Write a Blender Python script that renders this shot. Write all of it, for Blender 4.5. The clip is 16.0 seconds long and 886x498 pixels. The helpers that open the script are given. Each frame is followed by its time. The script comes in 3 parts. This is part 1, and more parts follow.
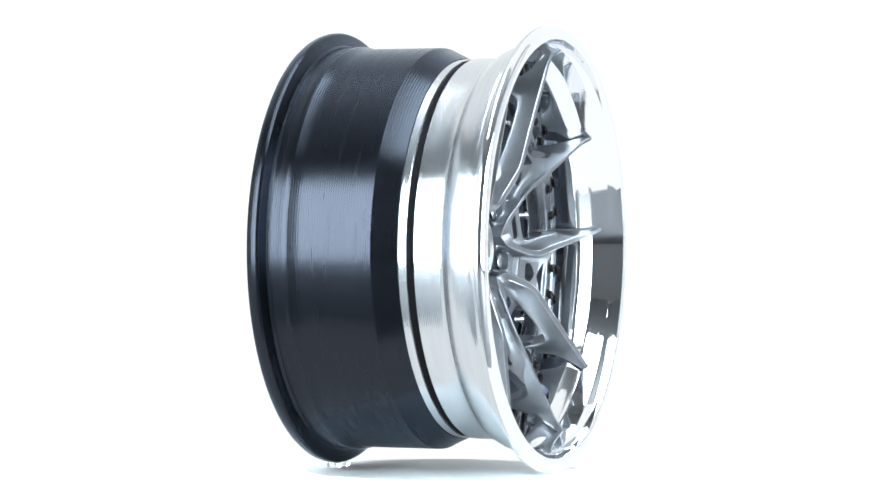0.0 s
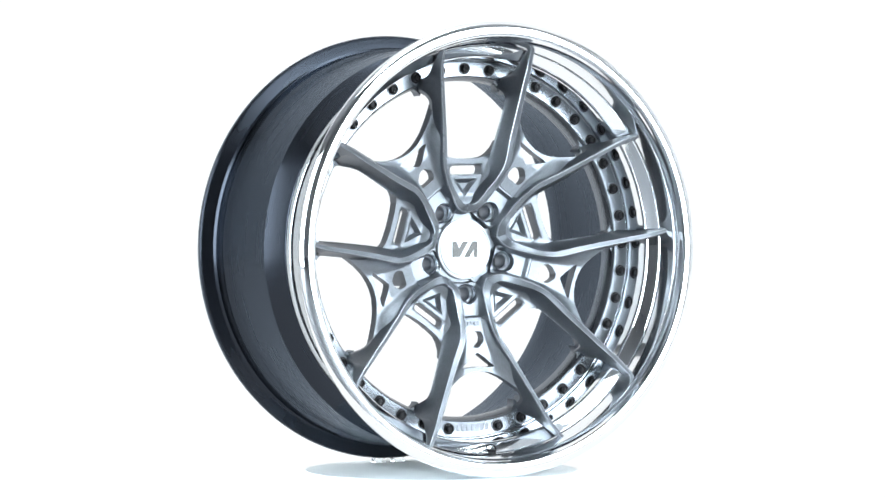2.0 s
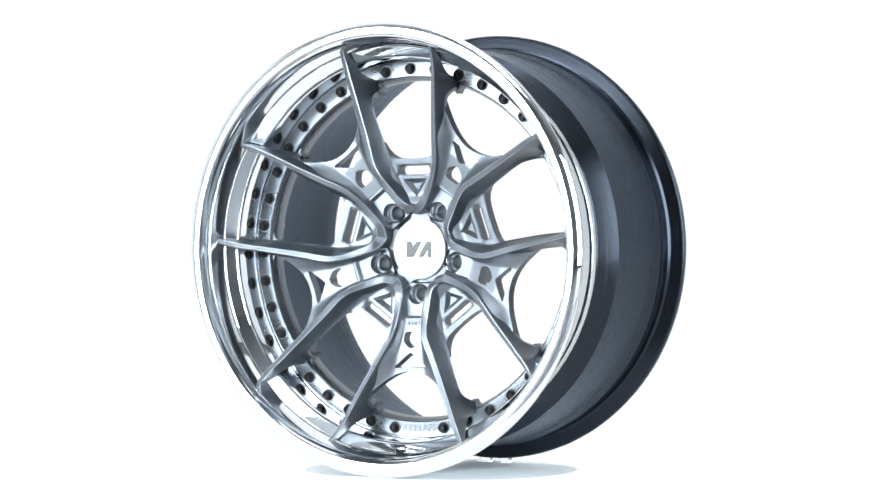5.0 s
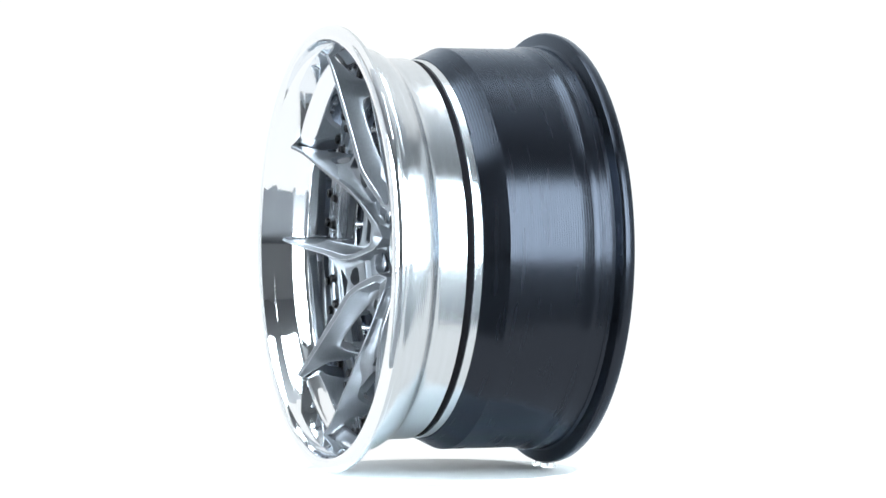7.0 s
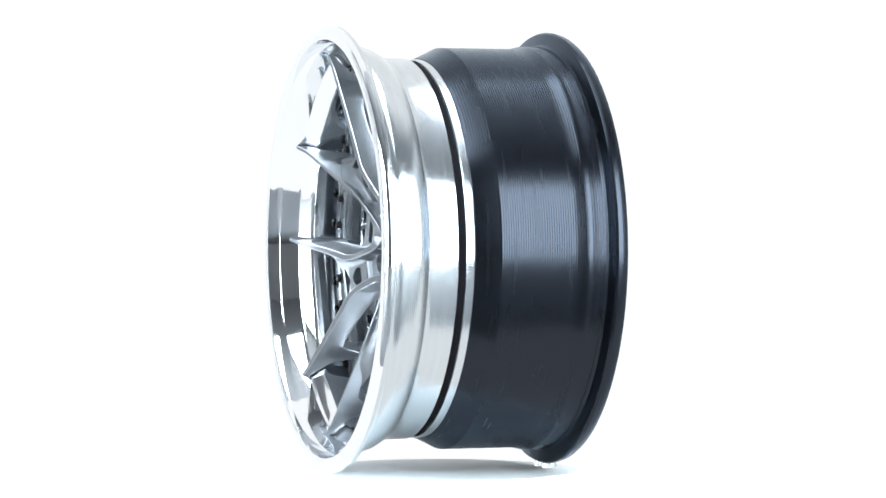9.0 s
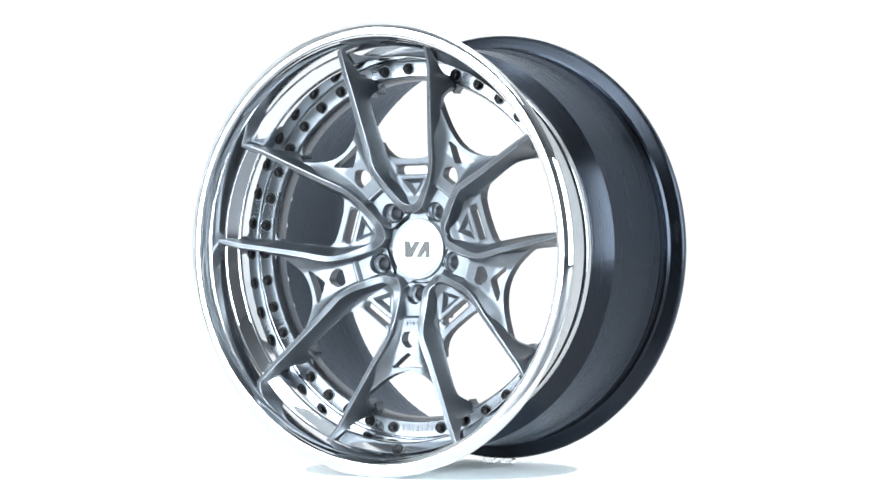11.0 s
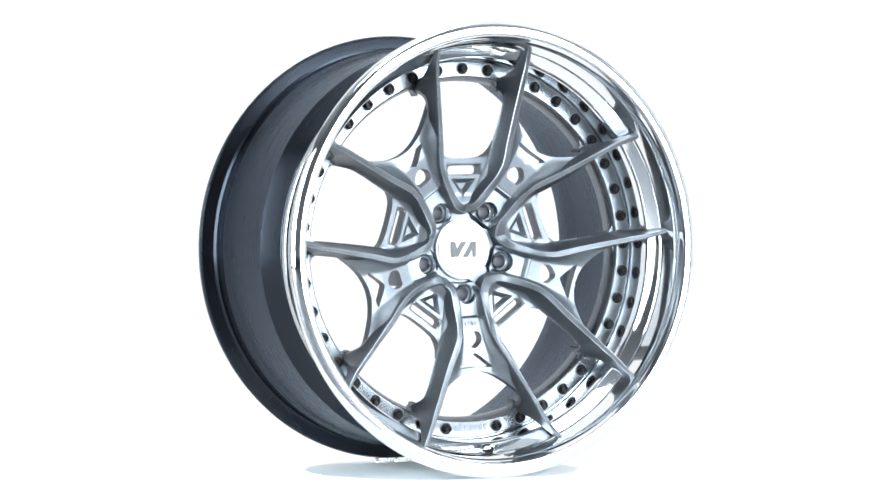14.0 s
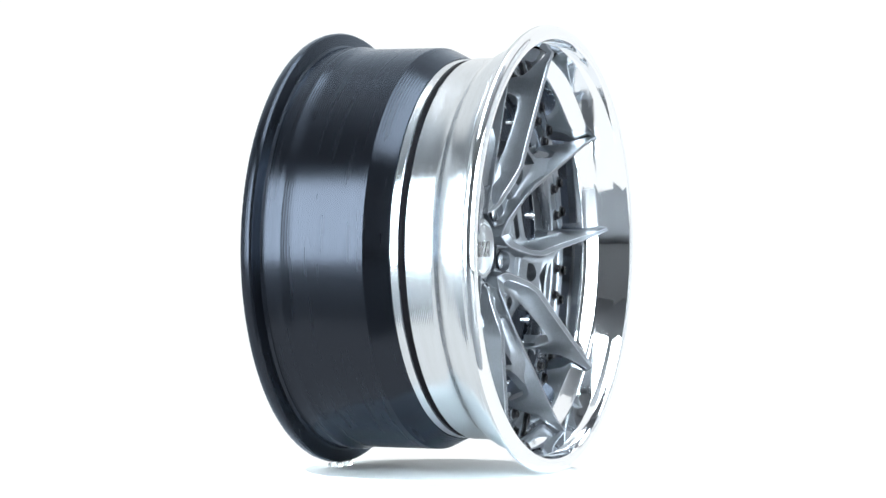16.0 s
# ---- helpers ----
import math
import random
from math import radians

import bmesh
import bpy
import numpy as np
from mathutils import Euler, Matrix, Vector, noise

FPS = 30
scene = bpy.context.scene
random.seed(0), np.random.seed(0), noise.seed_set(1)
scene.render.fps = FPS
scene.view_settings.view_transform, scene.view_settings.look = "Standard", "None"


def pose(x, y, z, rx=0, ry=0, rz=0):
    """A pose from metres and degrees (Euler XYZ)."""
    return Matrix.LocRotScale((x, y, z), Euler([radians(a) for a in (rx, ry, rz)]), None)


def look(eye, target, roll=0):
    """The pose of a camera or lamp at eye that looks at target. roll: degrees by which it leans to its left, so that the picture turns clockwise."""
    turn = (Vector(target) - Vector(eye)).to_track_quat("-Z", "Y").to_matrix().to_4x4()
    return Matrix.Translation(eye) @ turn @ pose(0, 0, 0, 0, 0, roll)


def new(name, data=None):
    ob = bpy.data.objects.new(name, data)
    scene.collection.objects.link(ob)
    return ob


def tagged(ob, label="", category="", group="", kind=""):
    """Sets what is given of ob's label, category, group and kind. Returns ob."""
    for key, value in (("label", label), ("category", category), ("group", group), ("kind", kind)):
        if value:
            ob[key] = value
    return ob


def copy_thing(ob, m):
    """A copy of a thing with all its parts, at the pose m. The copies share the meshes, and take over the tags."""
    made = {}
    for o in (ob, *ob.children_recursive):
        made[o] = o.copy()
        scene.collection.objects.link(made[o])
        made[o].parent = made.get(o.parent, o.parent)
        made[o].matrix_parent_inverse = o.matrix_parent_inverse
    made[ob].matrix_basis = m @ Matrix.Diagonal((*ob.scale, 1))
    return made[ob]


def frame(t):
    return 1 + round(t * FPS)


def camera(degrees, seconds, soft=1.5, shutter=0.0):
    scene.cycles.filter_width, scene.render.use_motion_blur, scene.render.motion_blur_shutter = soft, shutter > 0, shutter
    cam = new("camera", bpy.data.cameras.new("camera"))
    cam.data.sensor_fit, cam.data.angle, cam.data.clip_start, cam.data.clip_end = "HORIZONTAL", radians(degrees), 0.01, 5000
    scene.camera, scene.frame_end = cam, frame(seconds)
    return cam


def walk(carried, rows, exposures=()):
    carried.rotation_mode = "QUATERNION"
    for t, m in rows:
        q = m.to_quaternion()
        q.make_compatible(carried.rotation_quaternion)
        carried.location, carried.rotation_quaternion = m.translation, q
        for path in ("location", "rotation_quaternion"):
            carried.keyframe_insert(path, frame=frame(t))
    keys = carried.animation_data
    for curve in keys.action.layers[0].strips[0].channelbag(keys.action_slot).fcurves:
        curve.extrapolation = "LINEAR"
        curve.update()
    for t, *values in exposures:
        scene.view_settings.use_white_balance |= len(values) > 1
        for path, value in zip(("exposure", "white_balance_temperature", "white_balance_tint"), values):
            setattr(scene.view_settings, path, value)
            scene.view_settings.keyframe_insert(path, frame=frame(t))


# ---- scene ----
SECONDS = 16.0
FOV = 15.26                      # across the picture's width
DIST, RISE, PITCH = 4.122, 0.0569, 0.80
TABLE_TOP = 0.004                # turntable's upper face over the floor
AXLE = TABLE_TOP + 0.2756        # height of the wheel's axis
PIVOT_X = -0.0023

cam = camera(FOV, SECONDS, soft=1.5)
eye = (0.0, -DIST, AXLE + RISE)
aim = (0.0, 0.0, AXLE + RISE - DIST * math.tan(radians(PITCH)))
walk(cam, [(0.0, look(eye, aim)), (SECONDS, look(eye, aim))])

# ---- light ----
scene.view_settings.exposure = 0.0
world = bpy.data.worlds.new("studio_dark")
world.use_nodes = True
world.node_tree.nodes["Background"].inputs[0].default_value = (0.55, 0.62, 0.70, 1)
world.node_tree.nodes["Background"].inputs[1].default_value = 0.12
scene.world = world

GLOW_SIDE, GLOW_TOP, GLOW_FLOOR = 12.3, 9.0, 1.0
COOL = (0.86, 0.95, 1.0)


# ---- materials ----
def material(name, color=(0.5, 0.5, 0.5), metallic=0.0, rough=0.5, **more):
    m = bpy.data.materials.new(name)
    m.use_nodes = True
    b = m.node_tree.nodes["Principled BSDF"]
    b.inputs["Base Color"].default_value = (*color, 1)
    b.inputs["Metallic"].default_value = metallic
    b.inputs["Roughness"].default_value = rough
    for key, value in more.items():
        b.inputs[key.replace("_", " ")].default_value = value
    return m


def link(m, a, out, b, inp):
    m.node_tree.links.new(a.outputs[out], b.inputs[inp])


def node(m, kind, **values):
    n = m.node_tree.nodes.new(kind)
    for key, value in values.items():
        n.inputs[key.replace("_", " ")].default_value = value
    return n


def ramp(m, source, out, stops):
    r = m.node_tree.nodes.new("ShaderNodeValToRGB")
    r.color_ramp.elements[0].position, r.color_ramp.elements[0].color = stops[0][0], (*stops[0][1], 1)
    r.color_ramp.elements[1].position, r.color_ramp.elements[1].color = stops[1][0], (*stops[1][1], 1)
    link(m, source, out, r, "Fac")
    return r


def radius_node(m):
    """Distance from the wheel's axis and place along it, as x and y of a vector."""
    tc = node(m, "ShaderNodeTexCoord")
    sep = node(m, "ShaderNodeSeparateXYZ")
    link(m, tc, "Object", sep, 0)
    flat = node(m, "ShaderNodeCombineXYZ")
    link(m, sep, 0, flat, 0)
    link(m, sep, 2, flat, 2)
    length = m.node_tree.nodes.new("ShaderNodeVectorMath")
    length.operation = "LENGTH"
    link(m, flat, 0, length, 0)
    both = node(m, "ShaderNodeCombineXYZ")
    link(m, length, "Value", both, 0)
    link(m, sep, 1, both, 1)
    return tc, both


def lathe_look(m, lines, depth, wear_rough, wear=0.0, rings=0.0, grain=0.0):
    """Turning marks that run round the axis, with worn and stained places."""
    b = m.node_tree.nodes["Principled BSDF"]
    tc, both = radius_node(m)
    fine = node(m, "ShaderNodeTexNoise", Scale=lines, Detail=3.0, Roughness=0.6)
    link(m, both, 0, fine, "Vector")
    patch = node(m, "ShaderNodeTexNoise", Scale=9.0, Detail=2.0, Roughness=0.5)
    long = node(m, "ShaderNodeMapping")
    long.inputs["Scale"].default_value = (1.0, 14.0, 1.0)
    link(m, tc, "Object", long, "Vector")
    link(m, long, 0, patch, "Vector")
    bump = node(m, "ShaderNodeBump", Strength=1.0, Distance=depth)
    link(m, fine, "Fac", bump, "Height")
    if rings:
        wave = node(m, "ShaderNodeTexWave", Scale=rings, Distortion=0.0)
        wave.bands_direction = "Y"
        link(m, both, 0, wave, "Vector")
        groove = node(m, "ShaderNodeBump", Strength=1.0, Distance=0.00006)
        link(m, wave, "Fac", groove, "Height")
        link(m, groove, 0, bump, "Normal")
    link(m, bump, 0, b, "Normal")
    if grain:
        b.inputs["Anisotropic"].default_value = grain
        b.inputs["Anisotropic Rotation"].default_value = 0.25
        way = m.node_tree.nodes.new("ShaderNodeTangent")
        way.direction_type, way.axis = "RADIAL", "Y"
        link(m, way, 0, b, "Tangent")
    r = ramp(m, patch, "Fac", ((0.35, (wear_rough[0],) * 3), (0.75, (wear_rough[1],) * 3)))
    link(m, r, 0, b, "Roughness")
    if wear:
        c = b.inputs["Base Color"].default_value
        k = ramp(m, patch, "Fac", ((0.3, tuple(x * (1 - wear) for x in c[:3])), (0.7, tuple(c[:3]))))
        link(m, k, 0, b, "Base Color")
    return m


def brushed_look(m, rough, depth=0.000004):
    """Fine brush strokes and clouded tint on the forged face."""
    b = m.node_tree.nodes["Principled BSDF"]
    tc = node(m, "ShaderNodeTexCoord")
    stretch = node(m, "ShaderNodeMapping")
    stretch.inputs["Scale"].default_value = (1.0, 1.0, 0.02)
    link(m, tc, "Object", stretch, "Vector")
    strokes = node(m, "ShaderNodeTexNoise", Scale=900.0, Detail=3.0, Roughness=0.65)
    link(m, stretch, 0, strokes, "Vector")
    cloud = node(m, "ShaderNodeTexNoise", Scale=26.0, Detail=4.0, Roughness=0.6)
    link(m, tc, "Object", cloud, "Vector")
    bump = node(m, "ShaderNodeBump", Strength=0.2, Distance=depth)
    link(m, strokes, "Fac", bump, "Height")
    link(m, bump, 0, b, "Normal")
    c = tuple(b.inputs["Base Color"].default_value[:3])
    k = ramp(m, cloud, "Fac", ((0.3, tuple(x * 0.90 for x in c)), (0.7, tuple(min(1, x * 1.07) for x in c))))
    mix = m.node_tree.nodes.new("ShaderNodeMixRGB")
    mix.blend_type = "MULTIPLY"
    mix.inputs["Fac"].default_value = 1.0
    tone = ramp(m, strokes, "Fac", ((0.32, (0.84, 0.84, 0.84)), (0.68, (1.05, 1.05, 1.05))))
    link(m, k, 0, mix, "Color1")
    link(m, tone, 0, mix, "Color2")
    link(m, mix, 0, b, "Base Color")
    r = ramp(m, strokes, "Fac", ((0.3, (rough[0],) * 3), (0.7, (rough[1],) * 3)))
    link(m, r, 0, b, "Roughness")
    return m


CHROME = lathe_look(material("polished_aluminium", (0.90, 0.92, 0.94), 1.0, 0.06), 300, 0.000004, (0.03, 0.09))
TURNED = lathe_look(material("turned_aluminium", (0.64, 0.68, 0.71), 1.0, 0.2), 1300, 0.000007, (0.17, 0.23), 0.05, 130.0, 0.5)
BLACK = lathe_look(material("black_anodised", (0.031, 0.036, 0.046), 1.0, 0.3, Specular_Tint=(0.82, 0.90, 1.0, 1)), 900, 0.00001, (0.24, 0.29), 0.0, 105.0, 0.5)
RUBBER = material("black_rubber", (0.006, 0.006, 0.008), 0.0, 0.8, Specular_IOR_Level=0.08)
TITAN = brushed_look(material("brushed_tinted_aluminium", (0.215, 0.235, 0.263), 1.0, 0.28), (0.41, 0.47))
# lighter strips along the spoke edges, their highlight put into the colour
EDGE = brushed_look(material("spoke_edge_highlight", (0.36, 0.385, 0.42), 1.0, 0.3), (0.26, 0.32))
SEAT_METAL = lathe_look(material("machined_seat", (0.46, 0.49, 0.53), 1.0, 0.3), 1500, 0.000006, (0.26, 0.34))
FLANGE_METAL = lathe_look(material("turned_grey_flange", (0.215, 0.235, 0.263), 1.0, 0.3), 1200, 0.000006, (0.25, 0.32), 0.06, 0.0, 0.5)
CAP_METAL = lathe_look(material("spun_cap_aluminium", (0.43, 0.455, 0.48), 1.0, 0.3), 1500, 0.00001, (0.40, 0.48), 0.0, 0.0, 0.85)
INK = material("black_enamel", (0.01, 0.011, 0.013), 0.0, 0.25)
ENGRAVED = material("pale_engraving", (0.62, 0.65, 0.68), 0.0, 0.6)
ETCHED = material("etched_flange_marks", (0.20, 0.215, 0.24), 1.0, 0.5)
BOLT_BLACK = material("black_oxide_steel", (0.006, 0.006, 0.008), 0.0, 0.45, Specular_IOR_Level=0.25)
BOLT_CORE = material("dark_steel", (0.05, 0.05, 0.055), 0.9, 0.4)


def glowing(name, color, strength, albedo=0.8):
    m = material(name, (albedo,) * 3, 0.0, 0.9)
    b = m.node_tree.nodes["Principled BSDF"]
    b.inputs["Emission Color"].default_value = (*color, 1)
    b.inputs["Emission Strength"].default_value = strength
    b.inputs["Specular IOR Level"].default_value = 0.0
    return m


# emission added so that ground and backdrop come out plain white
SWEEP = glowing("self_glowing_white_sheet", (0.97, 0.99, 1.0), GLOW_FLOOR, 0.05)
DIFFUSER = glowing("softbox_cloth", COOL, GLOW_SIDE)
DIFFUSER_TOP = glowing("overhead_softbox_cloth", COOL, GLOW_TOP)
WALL_PAINT = material("pale_studio_paint", (0.46, 0.475, 0.495), 0.0, 0.8)
FLAT_PAINT = material("white_board_paint", (0.78, 0.80, 0.82), 0.0, 0.8)
CEILING_PAINT = material("pale_ceiling_paint", (0.55, 0.57, 0.60), 0.0, 0.8)
FLOOR_PAINT = material("dark_floor_paint", (0.10, 0.105, 0.115), 0.0, 0.6)
CASE = material("black_nylon", (0.02, 0.02, 0.022), 0.0, 0.7)


# ---- building blocks ----
def mesh_object(name, bm, mat, parent=None, label="", sharp=32.0):
    me = bpy.data.meshes.new(name)
    bmesh.ops.recalc_face_normals(bm, faces=bm.faces)
    bm.to_mesh(me)
    bm.free()
    me.materials.append(mat)
    me.polygons.foreach_set("use_smooth", [True] * len(me.polygons))
    me.set_sharp_from_angle(angle=radians(sharp))
    ob = new(name, me)
    if parent is not None:
        ob.parent = parent
    if label:
        tagged(ob, label)
    return ob


def part(name, bm, mat, parent, label="", sharp=32.0):
    return mesh_object(name, bm, mat, parent, label, sharp)


def revolve(profile, seg=256, closed=True, bm=None):
    """Turns a profile of (radius, w) round the wheel's axis; w points out of the wheel's face, which is -y."""
    bm = bm or bmesh.new()
    rings = []
    for k in range(seg):
        a = 2 * math.pi * k / seg
        rings.append([bm.verts.new((r * math.cos(a), -w, r * math.sin(a))) for r, w in profile])
    n = len(profile)
    for k in range(seg):
        p, q = rings[k], rings[(k + 1) % seg]
        for i in range(n if closed else n - 1):
            j = (i + 1) % n
            bm.faces.new((p[i], q[i], q[j], p[j]))
    return bm


def rounded(points, radius, steps=4):
    """A polygon with its corners rounded off."""
    out = []
    n = len(points)
    for i in range(n):
        a, b, c = (Vector(points[(i + k - 1) % n]) for k in range(3))
        u, v = a - b, c - b
        d = min(radius, u.length * 0.45, v.length * 0.45)
        s, e = b + u.normalized() * d, b + v.normalized() * d
        for k in range(steps + 1):
            t = k / steps
            out.append(tuple(s * (1 - t) ** 2 + b * 2 * t * (1 - t) + e * t * t))
    return out


def box(bm, lo, hi):
    v = [bm.verts.new((x, y, z)) for x in (lo[0], hi[0]) for y in (lo[1], hi[1]) for z in (lo[2], hi[2])]
    for f in ((0, 1, 3, 2), (4, 6, 7, 5), (0, 4, 5, 1), (2, 3, 7, 6), (0, 2, 6, 4), (1, 5, 7, 3)):
        bm.faces.new([v[i] for i in f])
    return bm


def inside(poly, x, y):
    hit = False
    for i in range(len(poly)):
        (x0, y0), (x1, y1) = poly[i - 1], poly[i]
        if (y0 > y) != (y1 > y) and x < (x1 - x0) * (y - y0) / (y1 - y0) + x0:
            hit = not hit
    return hit


def resample(poly, step):
    out = []
    for i in range(len(poly)):
        a, b = Vector(poly[i]), Vector(poly[(i + 1) % len(poly)])
        n = max(1, int((b - a).length / step))
        out += [tuple(a.lerp(b, k / n)) for k in range(n)]
    return out


def sheet_solid(outline, holes, front, back, step=0.0025, creases=()):
    """A solid over a plan with holes: front and back give w over the plan (c across, a outwards)."""
    from mathutils import geometry
    loops = [resample(p, step) for p in (outline, *holes)]
    pts, edges = [], []
    for lp in loops + [resample(p, step) for p in creases]:
        base = len(pts)
        pts += lp
        edges += [(base + i, base + (i + 1) % len(lp)) for i in range(len(lp))]
    xs, ys = [p[0] for p in outline], [p[1] for p in outline]
    nx, ny = int((max(xs) - min(xs)) / step), int((max(ys) - min(ys)) / step)
    border = np.array(pts)
    for i in range(nx + 1):
        for j in range(ny + 1):
            x = min(xs) + (i + 0.5 * (j % 2)) * step
            y = min(ys) + j * step
            if not inside(loops[0], x, y) or any(inside(h, x, y) for h in loops[1:]):
                continue
            if np.min(np.hypot(border[:, 0] - x, border[:, 1] - y)) > step * 0.5:
                pts.append((x, y))
    vs, es, fs, *_ = geometry.delaunay_2d_cdt([Vector(p) for p in pts], edges, [], 0, 1e-7)
    bm = bmesh.new()
    top = [bm.verts.new((v.x, -front(v.x, v.y), v.y)) for v in vs]
    low = [bm.verts.new((v.x, -back(v.x, v.y), v.y)) for v in vs]
    for f in fs:
        x, y = sum(vs[i].x for i in f) / len(f), sum(vs[i].y for i in f) / len(f)
        if inside(loops[0], x, y) and not any(inside(h, x, y) for h in loops[1:]):
            bm.faces.new([top[i] for i in f])
            bm.faces.new([low[i] for i in reversed(f)])
    rim = [e for e in bm.edges if len(e.link_faces) == 1]
    twin = {t: l for t, l in zip(top, low)}
    for e in rim:
        a, b = e.verts
        if a in twin and b in twin:
            bm.faces.new((a, b, twin[b], twin[a]))
    loose = [v for v in bm.verts if not v.link_faces]
    bmesh.ops.delete(bm, geom=loose, context="VERTS")
    return bm


def loft(sections, strips=()):
    """Skin over closed sections; strips are the lanes that take the second material."""
    bm = bmesh.new()
    rings = [[bm.verts.new(p) for p in s] for s in sections]
    n = len(sections[0])
    for p, q in zip(rings, rings[1:]):
        for i in range(n):
            j = (i + 1) % n
            f = bm.faces.new((p[i], p[j], q[j], q[i]))
            f.material_index = 1 if i in strips else 0
    bm.faces.new(rings[0])
    bm.faces.new(rings[-1][::-1])
    return bm


# ---- studio ----
def studio():
    # a white sheet with added glow that sweeps up behind the turntable, on a dark studio floor
    bm = bmesh.new()
    prof = [(-0.37, 0.0), (2.2, 0.0)]
    prof += [(2.2 + 0.8 * math.sin(a), 0.8 - 0.8 * math.cos(a)) for a in [radians(q) for q in range(6, 91, 6)]]
    prof += [(3.0 - 0.8 + 0.8 * math.cos(a), 3.3 + 0.8 * math.sin(a)) for a in [radians(q) for q in range(0, 91, 6)]]
    prof += [(0.3, 4.1)]
    cols = [[bm.verts.new((x, y, z)) for y, z in prof] for x in (-4.2, 4.2)]
    low = [[bm.verts.new((x, y + (0.006 if 0.4 < z < 3.9 else 0.0), z - 0.004 if z < 0.4 else z + 0.006)) for y, z in prof] for x in (-4.2, 4.2)]
    for i in range(len(prof) - 1):
        bm.faces.new((cols[0][i], cols[1][i], cols[1][i + 1], cols[0][i + 1]))
        bm.faces.new((low[0][i + 1], low[1][i + 1], low[1][i], low[0][i]))
        for q in (0, 1):
            bm.faces.new((cols[q][i], cols[q][i + 1], low[q][i + 1], low[q][i]))
    for i in (0, len(prof) - 1):
        bm.faces.new((cols[0][i], cols[1][i], low[1][i], low[0][i]))
    sweep = mesh_object("backdrop", bm, SWEEP, label="seamless white sheet with added glow, sweeping up behind and overhead", sharp=60)
    tagged(sweep, category="backdrop", kind="structure")
    ground = mesh_object("floor", box(bmesh.new(), (-6.1, -7.1, -0.104), (6.1, 3.2, -0.005)), FLOOR_PAINT, label="dark grey painted studio floor")
    tagged(ground, category="floor", kind="structure")
    # plain white flats at the sides, lit by the softboxes
    for x in (-4.2, 4.2):
        bm = box(bmesh.new(), (x - 0.02, -1.5, 0.004), (x + 0.02, 2.9, 3.4))
        flat = mesh_object("white_flat", bm, FLAT_PAINT)
        tagged(flat, "tall plain white reflector board standing beside the set", "reflector board", "reflector boards")
    walls = (("wall_left", (-6.1, -7.0, -0.005), (-6.0, 3.2, 4.2)), ("wall_right", (6.0, -7.0, -0.005), (6.1, 3.2, 4.2)),
             ("wall_front", (-6.1, -7.1, -0.005), (6.1, -7.0, 4.2)), ("wall_back", (-6.1, 3.2, -0.005), (6.1, 3.3, 4.2)))
    for name, lo, hi in walls:
        w = mesh_object(name, box(bmesh.new(), lo, hi), WALL_PAINT, label="pale grey painted studio wall")
        tagged(w, category="wall", kind="structure")
    c = mesh_object("ceiling", box(bmesh.new(), (-6.1, -7.1, 4.2), (6.1, 3.3, 4.3)), CEILING_PAINT, label="pale grey painted studio ceiling")
    tagged(c, category="ceiling", kind="structure")


def softbox(width, height, mat, m, label, pole):
    """A lamp that glows by its cloth, which faces its own -z."""
    box_ob = tagged(new("softbox"), label, "studio light")
    box_ob.matrix_basis = m
    bm = bmesh.new()
    x, y = width / 2, height / 2
    box(bm, (-x, -y, -0.012), (x, y, 0.0))
    part("diffuser", bm, mat, box_ob, "glowing white cloth")
    rows = [[(sx * k, sy * k2, z) for sx, sy in ((-1, -1), (1, -1), (1, 1), (-1, 1))]
            for k, k2, z in ((x + 0.02, y + 0.02, -0.02), (x + 0.02, y + 0.02, 0.006), (0.1, 0.1, 0.35), (0.07, 0.07, 0.5))]
    part("shell", loft([rows[1], rows[2], rows[3]]), CASE, box_ob, "black nylon shell")
    if pole:
        base = m @ Vector((0, 0, 0.42))
        stand = tagged(new("light_stand"), "black metal light stand under a softbox", "stand")
        stand.location = (base.x, base.y, 0)
        bm = bmesh.new()
        bmesh.ops.create_cone(bm, cap_ends=True, segments=16, radius1=0.018, radius2=0.014, depth=base.z,
                              matrix=Matrix.Translation((0, 0, base.z / 2)))
        part("pole", bm, CASE, stand)
        for k in range(3):
            bm = bmesh.new()
            turn = Matrix.Rotation(radians(120 * k), 4, "Z")
            box(bm, (0.0, -0.012, 0.0), (0.45, 0.012, 0.02))
            bm.transform(turn)
            part("leg", bm, CASE, stand)


studio()
softbox(1.75, 1.95, DIFFUSER, look((-1.88, -1.58, 1.0), (0, 0, 1.0)), "wide white softbox on a stand beside the turntable", True)
softbox(1.75, 1.90, DIFFUSER, look((1.88, -1.58, 1.0), (0, 0, 1.0)), "wide white softbox on a stand beside the turntable", True)
softbox(0.8, 2.5, DIFFUSER_TOP, pose(0.05, -0.55, 2.55), "long white strip softbox hung over the set", False)


# ---- turntable ----
TABLE_PAINT = material("white_turntable_laminate", (0.84, 0.90, 0.93), 0.0, 0.5)
table = tagged(new("turntable"), "small round white turntable disc on the floor", "turntable")
table.location = (PIVOT_X, 0, 0)
TR = 0.170
bm = revolve([(0.0005, 0.0), (TR - 0.002, 0.0), (TR, 0.001), (TR, TABLE_TOP - 0.001), (TR - 0.001, TABLE_TOP), (0.0005, TABLE_TOP)], 128, True)
bm.transform(Matrix.Rotation(radians(-90), 4, "X"))
part("plate", bm, TABLE_PAINT, table)

# ---- the wheel ----
wheel = tagged(new("car_wheel"), "three-piece alloy wheel, brushed grey spokes, polished lip, black barrel", "wheel")
wheel.matrix_basis = pose(PIVOT_X, 0, AXLE)
ROLL = 1.5                       # the wheel stands a little turned about its axis


